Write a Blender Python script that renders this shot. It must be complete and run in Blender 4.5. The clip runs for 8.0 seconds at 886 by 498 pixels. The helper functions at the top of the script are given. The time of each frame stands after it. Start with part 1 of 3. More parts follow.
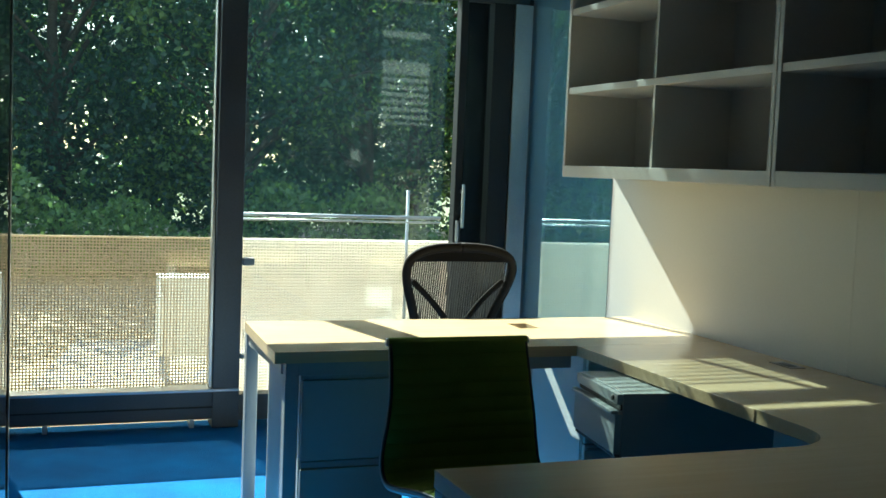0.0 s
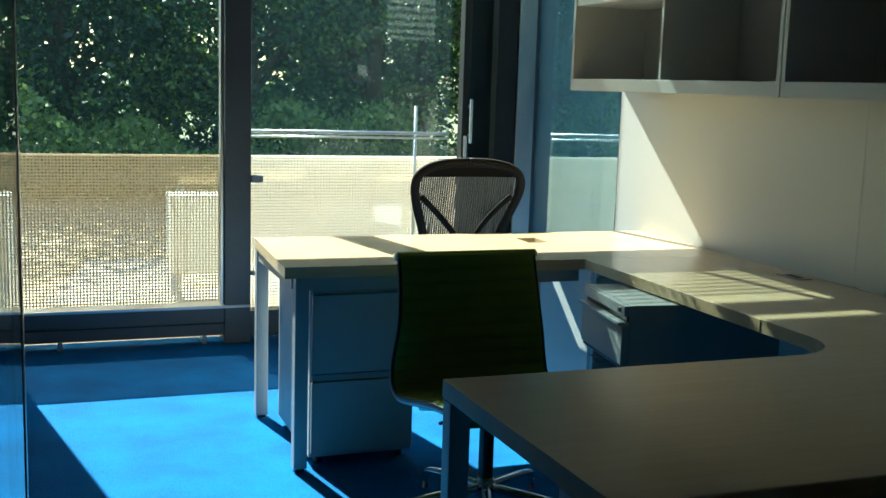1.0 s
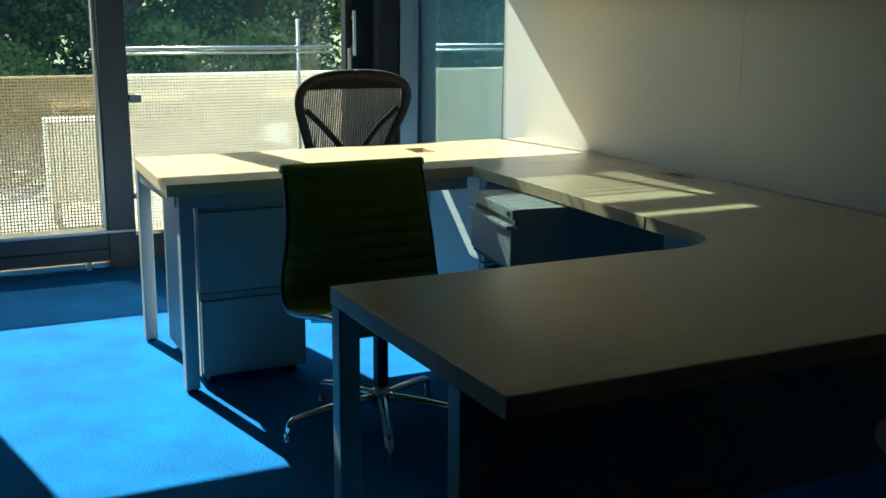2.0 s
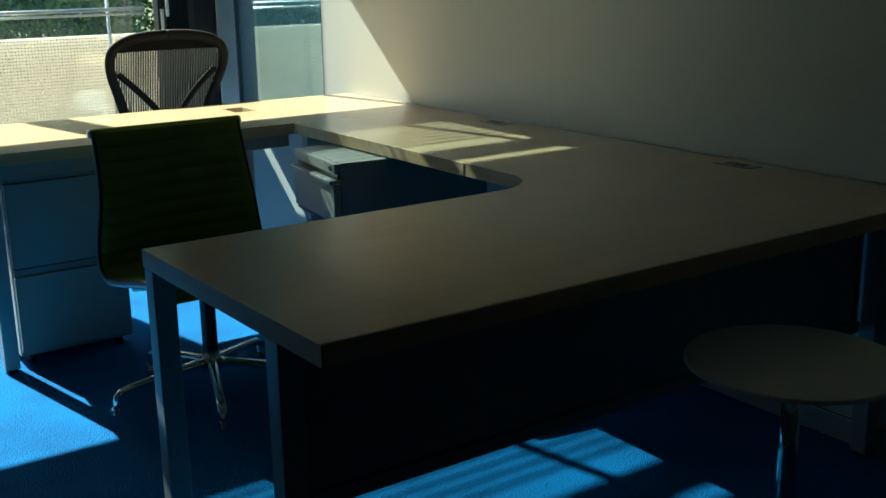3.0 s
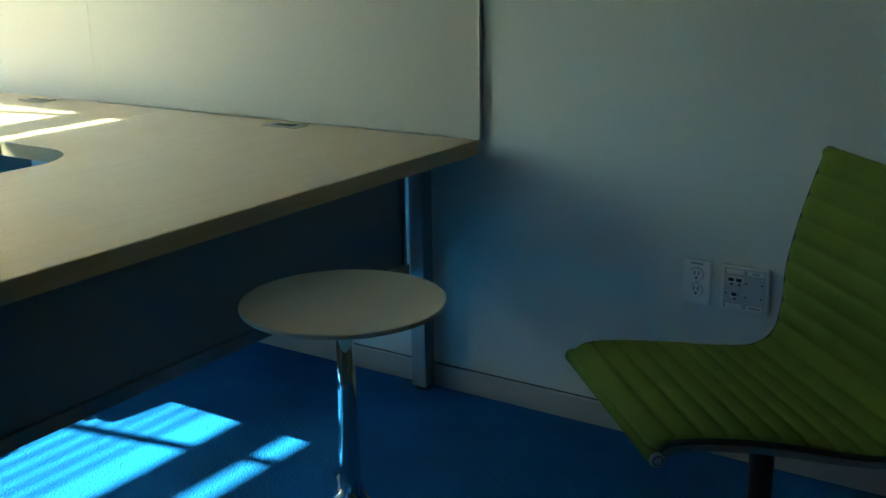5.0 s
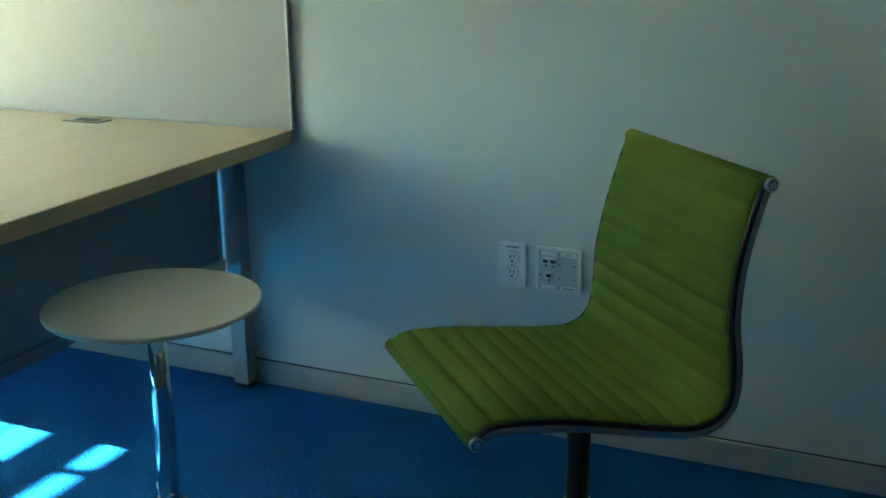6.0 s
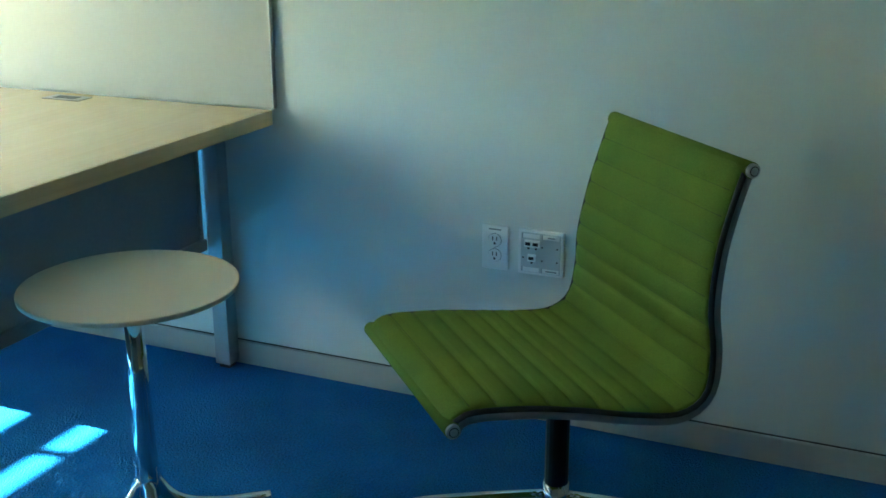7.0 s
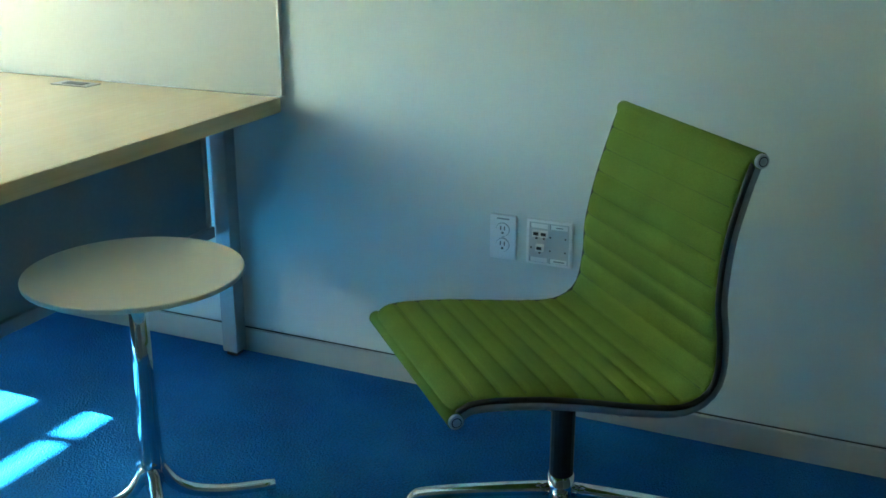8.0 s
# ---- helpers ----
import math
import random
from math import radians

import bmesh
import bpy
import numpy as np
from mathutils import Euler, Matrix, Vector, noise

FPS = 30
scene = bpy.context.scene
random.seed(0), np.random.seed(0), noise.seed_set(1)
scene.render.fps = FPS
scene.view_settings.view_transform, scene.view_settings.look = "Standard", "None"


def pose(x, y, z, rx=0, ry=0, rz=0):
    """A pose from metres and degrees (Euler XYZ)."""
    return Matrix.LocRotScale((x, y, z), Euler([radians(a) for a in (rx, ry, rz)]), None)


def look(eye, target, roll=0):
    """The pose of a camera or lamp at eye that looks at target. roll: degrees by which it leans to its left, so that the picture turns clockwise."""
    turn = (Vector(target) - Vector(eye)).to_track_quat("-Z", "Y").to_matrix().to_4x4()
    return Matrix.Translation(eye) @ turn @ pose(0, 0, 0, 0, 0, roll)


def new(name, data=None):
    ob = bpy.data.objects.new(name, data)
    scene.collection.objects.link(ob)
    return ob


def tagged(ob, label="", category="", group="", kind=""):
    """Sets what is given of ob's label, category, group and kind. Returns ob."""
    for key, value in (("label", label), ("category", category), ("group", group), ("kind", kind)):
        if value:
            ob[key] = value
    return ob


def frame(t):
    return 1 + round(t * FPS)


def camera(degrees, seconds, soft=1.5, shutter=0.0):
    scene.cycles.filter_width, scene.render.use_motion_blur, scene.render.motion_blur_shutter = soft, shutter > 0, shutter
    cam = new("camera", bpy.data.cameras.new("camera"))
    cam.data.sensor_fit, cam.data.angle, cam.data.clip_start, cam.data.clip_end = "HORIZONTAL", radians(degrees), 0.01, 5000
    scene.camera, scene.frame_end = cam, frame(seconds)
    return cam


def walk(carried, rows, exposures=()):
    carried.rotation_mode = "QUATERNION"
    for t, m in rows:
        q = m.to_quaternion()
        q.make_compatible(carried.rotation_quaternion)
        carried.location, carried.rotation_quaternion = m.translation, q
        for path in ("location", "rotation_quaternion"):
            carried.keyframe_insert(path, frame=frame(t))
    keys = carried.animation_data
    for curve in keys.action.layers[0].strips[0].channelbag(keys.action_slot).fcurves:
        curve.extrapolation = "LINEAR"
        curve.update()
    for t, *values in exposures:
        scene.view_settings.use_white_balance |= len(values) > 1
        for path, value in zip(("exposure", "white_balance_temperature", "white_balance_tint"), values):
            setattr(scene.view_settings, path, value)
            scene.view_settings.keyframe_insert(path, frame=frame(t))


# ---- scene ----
cam = camera(44.2, 8.0, 1.6)

PATH = [
    (0, (-2.574, -1.398, 1.387), (-1.867, 0.467, 1.238), 2.3),
    (0.5, (-2.574, -1.406, 1.38), (-1.89, 0.46, 1.157), 1.4),
    (1, (-2.572, -1.412, 1.377), (-1.883, 0.441, 1.078), 1.8),
    (1.2, (-2.574, -1.401, 1.366), (-1.875, 0.442, 1.028), 1.9),
    (2.3, (-2.524, -1.404, 1.331), (-1.589, 0.302, 0.867), 0.0),
    (2.5, (-2.515, -1.409, 1.326), (-1.53, 0.265, 0.851), -0.2),
    (3, (-2.491, -1.425, 1.31), (-1.394, 0.169, 0.801), -1.0),
    (3.5, (-2.472, -1.439, 1.311), (-1.23, 0.049, 0.819), -0.8),
    (4, (-2.458, -1.455, 1.302), (-1.057, -0.115, 0.814), -1.2),
    (4.5, (-2.467, -1.465, 1.311), (-0.972, -0.245, 0.782), -0.9),
    (5, (-2.446, -1.496, 1.254), (-0.839, -0.437, 0.707), -0.8),
    (5.2, (-2.434, -1.502, 1.256), (-0.772, -0.527, 0.716), -0.8),
    (6.5, (-2.404, -1.514, 1.257), (-0.649, -0.764, 0.659), -0.3),
    (7, (-2.384, -1.522, 1.267), (-0.641, -0.761, 0.65), -0.1),
    (7.5, (-2.368, -1.531, 1.268), (-0.637, -0.754, 0.638), 0.0),
    (8, (-2.364, -1.532, 1.261), (-0.637, -0.749, 0.626), 0.1),
]
EXPOSURES = [(0, 2.1, 6150, -9), (1.2, 2.1, 6150, -10), (2.4, 1.85, 6250, -11), (3.0, 1.8, 6350, -10), (3.5, 2.3, 6600, -10), (4.5, 3.6, 6700, -10), (5.2, 4.9, 6800, -11), (6.4, 5.88, 6900, -12), (8, 6.33, 6900, -12)]
walk(cam, [(t, look(e, a, r)) for t, e, a, r in PATH], EXPOSURES)

# ---- world, sun, exposure ----
SUN_WAY = Vector((0.24, -1.2, -1.0)).normalized()
sun = new("sun", bpy.data.lights.new("sun", "SUN"))
sun.data.energy, sun.data.angle, sun.data.color = 5.0, radians(0.4), (1.0, 0.96, 0.89)
sun.matrix_world = look(-SUN_WAY * 30, (0, 0, 0))
world = bpy.data.worlds.new("sky")
scene.world = world
world.use_nodes = True
wn = world.node_tree
sky = wn.nodes.new("ShaderNodeTexSky")
sky.sky_type, sky.sun_disc = "NISHITA", False
sky.sun_elevation = math.asin(-SUN_WAY.z)
sky.sun_rotation = math.atan2(-SUN_WAY.x, -SUN_WAY.y)
wn.links.new(sky.outputs[0], wn.nodes["Background"].inputs[0])
wn.nodes["Background"].inputs[1].default_value = 0.12


# ---- materials ----
def mat(name, color, rough=0.5, metal=0.0, var=0.12, scale=6.0, fine=120.0, bump=0.0, spec=0.5, alpha=0.0, coat=0.0):
    """A surface with colour variation at two scales and a fine bump."""
    m = bpy.data.materials.new(name)
    m.use_nodes = True
    nt = m.node_tree
    n, l = nt.nodes, nt.links
    b = n["Principled BSDF"]
    b.inputs["Roughness"].default_value = rough
    b.inputs["Metallic"].default_value = metal
    b.inputs["Specular IOR Level"].default_value = spec
    b.inputs["Coat Weight"].default_value = coat
    co = n.new("ShaderNodeTexCoord")
    a = n.new("ShaderNodeTexNoise")
    a.inputs["Scale"].default_value, a.inputs["Detail"].default_value = scale, 4
    f = n.new("ShaderNodeTexNoise")
    f.inputs["Scale"].default_value, f.inputs["Detail"].default_value = fine, 3
    l.new(co.outputs["Object"], a.inputs["Vector"])
    l.new(co.outputs["Object"], f.inputs["Vector"])
    add = n.new("ShaderNodeMath")
    add.operation = "ADD"
    l.new(a.outputs["Fac"], add.inputs[0])
    l.new(f.outputs["Fac"], add.inputs[1])
    mr = n.new("ShaderNodeMapRange")
    mr.inputs["From Min"].default_value, mr.inputs["From Max"].default_value = 0.6, 1.4
    mr.inputs["To Min"].default_value, mr.inputs["To Max"].default_value = 1 - var, 1 + var
    l.new(add.outputs[0], mr.inputs["Value"])
    mul = n.new("ShaderNodeVectorMath")
    mul.operation = "SCALE"
    mul.inputs[0].default_value = color
    l.new(mr.outputs[0], mul.inputs["Scale"])
    l.new(mul.outputs[0], b.inputs["Base Color"])
    rr = n.new("ShaderNodeMapRange")
    rr.inputs["To Min"].default_value, rr.inputs["To Max"].default_value = max(0.02, rough - 0.08), min(1, rough + 0.08)
    l.new(a.outputs["Fac"], rr.inputs["Value"])
    l.new(rr.outputs[0], b.inputs["Roughness"])
    if bump:
        bp = n.new("ShaderNodeBump")
        bp.inputs["Strength"].default_value, bp.inputs["Distance"].default_value = bump, 0.002
        l.new(f.outputs["Fac"], bp.inputs["Height"])
        l.new(bp.outputs[0], b.inputs["Normal"])
    return m


def wood_mat(name, c1, c2, rough=0.32):
    """Light maple laminate: long fine grain and faint flecks."""
    m = mat(name, c1, rough, var=0.04, bump=0.02)
    n, l = m.node_tree.nodes, m.node_tree.links
    b = n["Principled BSDF"]
    co = n.new("ShaderNodeTexCoord")
    mp = n.new("ShaderNodeMapping")
    mp.inputs["Scale"].default_value = (3, 60, 60)
    g = n.new("ShaderNodeTexNoise")
    g.inputs["Scale"].default_value, g.inputs["Detail"].default_value, g.inputs["Distortion"].default_value = 1.0, 6, 0.6
    l.new(co.outputs["Object"], mp.inputs[0])
    l.new(mp.outputs[0], g.inputs["Vector"])
    r = n.new("ShaderNodeValToRGB")
    r.color_ramp.elements[0].position, r.color_ramp.elements[1].position = 0.3, 0.72
    r.color_ramp.elements[0].color, r.color_ramp.elements[1].color = (*c2, 1), (*c1, 1)
    l.new(g.outputs["Fac"], r.inputs[0])
    l.new(r.outputs[0], b.inputs["Base Color"])
    return m


def carpet_mat():
    """Blue loop-pile carpet tiles with ribs, flecks and worn lighter areas."""
    m = mat("carpet", (0.010, 0.125, 0.355), 0.95, var=0.45, scale=3.5, fine=170, bump=1.0, spec=0.05)
    n, l = m.node_tree.nodes, m.node_tree.links
    b = n["Principled BSDF"]
    b.inputs["Sheen Weight"].default_value = 0.02
    w = n.new("ShaderNodeTexVoronoi")
    w.inputs["Scale"].default_value = 220
    co = n.new("ShaderNodeTexCoord")
    l.new(co.outputs["Object"], w.inputs["Vector"])
    bp = n.new("ShaderNodeBump")
    bp.inputs["Strength"].default_value, bp.inputs["Distance"].default_value = 0.8, 0.004
    l.new(w.outputs["Distance"], bp.inputs["Height"])
    l.new(bp.outputs[0], b.inputs["Normal"])
    return m


def glass_mat(name, tint, rough=0.0, haze=0.0, haze_color=(0.3, 0.6, 0.7), base=0.05):
    """Thin window glass: clear transmission, mirror reflection at grazing angles, a faint tinted film that adds a veil
    of glare.
    """
    m = bpy.data.materials.new(name)
    m.use_nodes = True
    n, l = m.node_tree.nodes, m.node_tree.links
    n.remove(n["Principled BSDF"])
    t, g, lw, mx = (n.new(k) for k in ("ShaderNodeBsdfTransparent", "ShaderNodeBsdfGlossy", "ShaderNodeLayerWeight", "ShaderNodeMixShader"))
    pw, fr = n.new("ShaderNodeMath"), n.new("ShaderNodeMath")
    pw.operation, fr.operation = "POWER", "MULTIPLY_ADD"
    lw.inputs[0].default_value = 0.5
    pw.inputs[1].default_value, fr.inputs[1].default_value, fr.inputs[2].default_value = 5.0, 0.9, base
    l.new(lw.outputs["Facing"], pw.inputs[0])
    l.new(pw.outputs[0], fr.inputs[0])
    t.inputs[0].default_value = (*tint, 1)
    g.inputs["Roughness"].default_value = rough
    l.new(fr.outputs[0], mx.inputs[0])
    l.new(t.outputs[0], mx.inputs[1])
    l.new(g.outputs[0], mx.inputs[2])
    last = mx
    if haze:
        d, mh = n.new("ShaderNodeBsdfTranslucent"), n.new("ShaderNodeMixShader")
        d.inputs[0].default_value = (*haze_color, 1)
        mh.inputs[0].default_value = haze
        l.new(mx.outputs[0], mh.inputs[1])
        l.new(d.outputs[0], mh.inputs[2])
        last = mh
    l.new(last.outputs[0], n["Material Output"].inputs[0])
    return m


def leaf_mat(name, c, trans):
    m = mat(name, c, 0.5, var=0.35, scale=1.5, fine=9)
    n, l = m.node_tree.nodes, m.node_tree.links
    geo = n.new("ShaderNodeNewGeometry")
    mr = n.new("ShaderNodeMapRange")
    mr.inputs["To Min"].default_value, mr.inputs["To Max"].default_value = 0.55, 1.5
    l.new(geo.outputs["Random Per Island"], mr.inputs["Value"])
    b = n["Principled BSDF"]
    src = b.inputs["Base Color"].links[0].from_socket
    sc = n.new("ShaderNodeVectorMath")
    sc.operation = "SCALE"
    l.new(src, sc.inputs[0])
    l.new(mr.outputs[0], sc.inputs["Scale"])
    l.new(sc.outputs[0], b.inputs["Base Color"])
    tr, mx = n.new("ShaderNodeBsdfTranslucent"), n.new("ShaderNodeMixShader")
    sc2 = n.new("ShaderNodeVectorMath")
    sc2.operation = "MULTIPLY"
    sc2.inputs[1].default_value = trans
    l.new(sc.outputs[0], sc2.inputs[0])
    l.new(sc2.outputs[0], tr.inputs[0])
    mx.inputs[0].default_value = 0.38
    l.new(b.outputs[0], mx.inputs[1])
    l.new(tr.outputs[0], mx.inputs[2])
    l.new(mx.outputs[0], n["Material Output"].inputs[0])
    return m


CARPET = carpet_mat()
WALL = mat("painted wall", (0.74, 0.77, 0.73), 0.6, var=0.03, scale=1.2, fine=180, bump=0.12, spec=0.3)
# the unseen back and side walls are made dark to weaken bounced light
BACK_WALL = mat("bounce-damping back wall", (0.18, 0.19, 0.19), 0.8, var=0.08, scale=2, fine=150, bump=0.2)
DARK_WALL = mat("bounce-damping side wall", (0.16, 0.172, 0.172), 0.8, var=0.1, scale=2, fine=150, bump=0.2)
PANEL = mat("white laminate panel", (0.52, 0.515, 0.485), 0.42, var=0.03, scale=2, fine=90, bump=0.04)
MAPLE = wood_mat("maple laminate", (0.60, 0.46, 0.28), (0.56, 0.42, 0.245), 0.2)
MAPLE_EDGE = wood_mat("maple edge band", (0.66, 0.49, 0.28), (0.56, 0.40, 0.22), 0.45)
FRAME = mat("dark anodised frame", (0.10, 0.11, 0.12), 0.4, 0.5, var=0.15, scale=4)
DARK_FRAME = mat("black anodised frame", (0.018, 0.020, 0.022), 0.45, 0.3, var=0.2, scale=4)
ALU = mat("silver aluminium", (0.62, 0.63, 0.64), 0.32, 1.0, var=0.08, scale=8)
RAIL = mat("polished rail", (0.42, 0.43, 0.44), 0.16, 1.0, var=0.08)
SIDE_RAIL = mat("satin aluminium", (0.30, 0.32, 0.34), 0.32, 1.0, var=0.06)
CHROME = mat("polished chrome", (0.8, 0.8, 0.8), 0.08, 1.0, var=0.05)
LEG = mat("silver painted steel", (0.33, 0.35, 0.36), 0.42, 0.2, var=0.06, scale=10)
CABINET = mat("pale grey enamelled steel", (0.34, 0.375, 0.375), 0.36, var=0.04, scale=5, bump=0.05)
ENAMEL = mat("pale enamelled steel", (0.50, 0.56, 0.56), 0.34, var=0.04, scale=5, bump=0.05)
SHELF = mat("grey laminate shelving", (0.56, 0.55, 0.52), 0.45, var=0.05, scale=3)
MODESTY = mat("grey steel screen", (0.24, 0.27, 0.29), 0.5, var=0.08, bump=0.1)
BLACK = mat("black plastic", (0.012, 0.012, 0.013), 0.4, var=0.2)
BRONZE = mat("dull bronze", (0.22, 0.19, 0.145), 0.45, 0.3, var=0.1)
CHAIR_BLACK = mat("matt dark moulding", (0.016, 0.014, 0.012), 0.7, var=0.2, spec=0.15)
INSET = mat("pale grey plate inset", (0.58, 0.60, 0.60), 0.4, var=0.03)
PRINT = mat("grey print", (0.30, 0.31, 0.31), 0.6)
PLATE = mat("white plastic plate", (0.88, 0.88, 0.86), 0.35, var=0.03)
SLOT = mat("dark slot", (0.02, 0.02, 0.02), 0.6)
FELT = mat("green wool felt", (0.135, 0.190, 0.036), 0.92, var=0.22, scale=9, fine=420, bump=0.9, spec=0.1)
STITCH = mat("dark green stitching", (0.065, 0.095, 0.014), 0.9, var=0.2, fine=300)
PELLICLE = mat("dark mesh weave", (0.03, 0.03, 0.028), 0.55, var=0.2)
TABLETOP = mat("cream laminate tabletop", (0.66, 0.63, 0.52), 0.38, var=0.03, scale=4, bump=0.03)

GRAVEL = mat("sunlit gravel", (0.50, 0.42, 0.30), 0.95, var=0.16, scale=0.8, fine=14, bump=0.4)
GROUND = mat("dry grass", (0.10, 0.12, 0.04), 0.95, var=0.4, scale=0.2, fine=5)
BARK = mat("bark", (0.06, 0.045, 0.03), 0.9, var=0.4, scale=5, fine=30, bump=0.8)


def weave_mat(name, color):
    """Pale woven screen yarn that lets some light through."""
    m = mat(name, color, 0.7, var=0.08, scale=1.5, fine=40)
    n, l = m.node_tree.nodes, m.node_tree.links
    b = n["Principled BSDF"]
    tr, mx = n.new("ShaderNodeBsdfTranslucent"), n.new("ShaderNodeMixShader")
    l.new(b.inputs["Base Color"].links[0].from_socket, tr.inputs[0])
    mx.inputs[0].default_value = 0.62
    l.new(b.outputs[0], mx.inputs[1])
    l.new(tr.outputs[0], mx.inputs[2])
    l.new(mx.outputs[0], n["Material Output"].inputs[0])
    return m


SCREEN_WIRE = weave_mat("beige woven mesh", (0.58, 0.49, 0.36))
SCREEN_PALE = weave_mat("pale woven mesh", (0.90, 0.85, 0.79))
# dark and sunlit copies of one foliage, the light put into the colour
LEAF = leaf_mat("leaf", (0.030, 0.060, 0.038), (1.4, 1.9, 1.1))
LEAF_SUNLIT = leaf_mat("sunlit leaf", (0.105, 0.150, 0.055), (2.3, 2.6, 1.1))
HIGH_GLASS = glass_mat("tinted high glass", (0.585, 0.645, 0.645))
# haze colour lays a bluish veil of glare over these panes
GLASS = glass_mat("window glass", (0.92, 0.96, 0.95), haze=0.0024, haze_color=(0.35, 0.72, 0.95), base=0.075)
LEFT_GLASS = glass_mat("grey window glass", (0.95, 0.98, 0.97), haze=0.0012, haze_color=(0.35, 0.72, 0.95))
NARROW_GLASS = glass_mat("dark narrow glass", (0.45, 0.50, 0.50), base=0.03)
SIDE_GLASS = glass_mat("tinted side glass", (0.72, 0.84, 0.86), haze=0.14, haze_color=(0.45, 0.66, 0.72))
DOOR_GLASS = glass_mat("door glass", (0.75, 0.88, 0.92))
WHITE_BOX = mat("white cabinet paint", (0.75, 0.77, 0.74), 0.5, var=0.04)
# unseen ceiling, greyed for less bounce
CEILING = mat("grey ceiling board", (0.50, 0.50, 0.49), 0.8, var=0.03, fine=60, bump=0.2)


# ---- building helpers ----
def finish(name, bm, material, parent=None, label="", smooth=False):
    me = bpy.data.meshes.new(name)
    bmesh.ops.recalc_face_normals(bm, faces=bm.faces)
    bm.to_mesh(me)
    bm.free()
    me.materials.append(material)
    if smooth:
        for p in me.polygons:
            p.use_smooth = True
    ob = new(name, me)
    if parent:
        ob.parent = parent
    if label:
        ob["label"] = label
    return ob


def part(name, bm, material, parent, label="", smooth=False):
    return finish(name, bm, material, parent, label, smooth)


def box(x0, x1, y0, y1, z0, z1, bevel=0.0, bm=None, seg=2):
    own = bmesh.new()
    g = bmesh.ops.create_cube(own, size=1.0)
    for v in g["verts"]:
        v.co = Vector(((x0 + x1) / 2 + v.co.x * (x1 - x0), (y0 + y1) / 2 + v.co.y * (y1 - y0), (z0 + z1) / 2 + v.co.z * (z1 - z0)))
    if bevel:
        bmesh.ops.bevel(own, geom=own.edges[:], offset=bevel, segments=seg, affect="EDGES", profile=0.5)
    return merge(bm, own)


def merge(bm, own):
    if bm is None:
        return own
    me = bpy.data.meshes.new("tmp")
    own.to_mesh(me)
    own.free()
    bm.from_mesh(me)
    bpy.data.meshes.remove(me)
    return bm


def tube(points, radii, sides=12, bm=None, squash=1.0, up=(0, 0, 1)):
    """A round or flattened bar along points, closed at both ends."""
    own = bmesh.new()
    pts = [Vector(p) for p in points]
    if not isinstance(radii, (list, tuple)):
        radii = [radii] * len(pts)
    rings = []
    for i, p in enumerate(pts):
        d = (pts[min(i + 1, len(pts) - 1)] - pts[max(i - 1, 0)]).normalized()
        ref = Vector(up) if abs(d.dot(Vector(up))) < 0.95 else Vector((1, 0, 0))
        a = d.cross(ref).normalized()
        b = a.cross(d).normalized()
        rings.append([own.verts.new(p + radii[i] * (math.cos(2 * math.pi * k / sides) * a + squash * math.sin(2 * math.pi * k / sides) * b)) for k in range(sides)])
    for r0, r1 in zip(rings, rings[1:]):
        for k in range(sides):
            own.faces.new((r0[k], r0[(k + 1) % sides], r1[(k + 1) % sides], r1[k]))
    own.faces.new(rings[0][::-1])
    own.faces.new(rings[-1])
    return merge(bm, own)


def spline(points, n=6):
    """Catmull-Rom points through the given ones."""
    p = [Vector(q) for q in points]
    p = [2 * p[0] - p[1]] + p + [2 * p[-1] - p[-2]]
    out = []
    for i in range(1, len(p) - 2):
        for k in range(n):
            t = k / n
            out.append(0.5 * (2 * p[i] + (p[i + 1] - p[i - 1]) * t + (2 * p[i - 1] - 5 * p[i] + 4 * p[i + 1] - p[i + 2]) * t * t + (3 * p[i] - p[i - 1] - 3 * p[i + 1] + p[i + 2]) * t ** 3))
    out.append(p[-2])
    return out


def prism(outline, z0, z1, bevel=0.0):
    """A slab with the given outline in plan."""
    bm = bmesh.new()
    f = bm.faces.new([bm.verts.new((x, y, z0)) for x, y in outline])
    r = bmesh.ops.extrude_face_region(bm, geom=[f])
    bmesh.ops.translate(bm, verts=[g for g in r["geom"] if isinstance(g, bmesh.types.BMVert)], vec=(0, 0, z1 - z0))
    if bevel:
        edges = [e for e in bm.edges if abs(e.verts[0].co.z - e.verts[1].co.z) < 1e-6]
        bmesh.ops.bevel(bm, geom=edges, offset=bevel, segments=2, affect="EDGES", profile=0.5)
    return bm


def thing(name, label, category, at=(0, 0, 0), turn=0.0, group="", kind=""):
    ob = new(name)
    ob.empty_display_size = 0.1
    ob.matrix_world = pose(*at, 0, 0, turn)
    return tagged(ob, label, category, group, kind)


def setting(name, bm, material, label, category):
    return tagged(finish(name, bm, material), label, category, kind="structure")


# ---- the room ----
YF, XL, XR, YB, ZC = 4.25, -2.83, 0.016, -3.0, 3.5
setting("floor", box(XL - 0.12, 4.0, YB, YF + 0.12, -0.12, 0.0), CARPET, "bright blue loop-pile office carpet on the floor", "floor")
setting("wall_east", box(XR, XR + 0.13, YB, 3.16, 0.0, ZC), WALL, "smooth off-white painted office wall", "wall")
# side wall, back wall and ceiling lie out of view, toned to damp bounce
setting("wall_west", box(XL - 0.12, XL, YB, YF - 0.04, 0.0, ZC), DARK_WALL, "side wall out of view, darkened to cut bounced light", "wall")
setting("wall_south", box(XL - 0.12, 4.0, YB - 0.12, YB, 0.0, ZC), BACK_WALL, "back wall out of view, darkened to cut bounced light", "wall")
setting("ceiling", box(XL - 0.12, 4.0, YB, YF + 0.02, ZC, ZC + 0.1), CEILING, "ceiling out of view, greyed to cut bounced light", "ceiling")
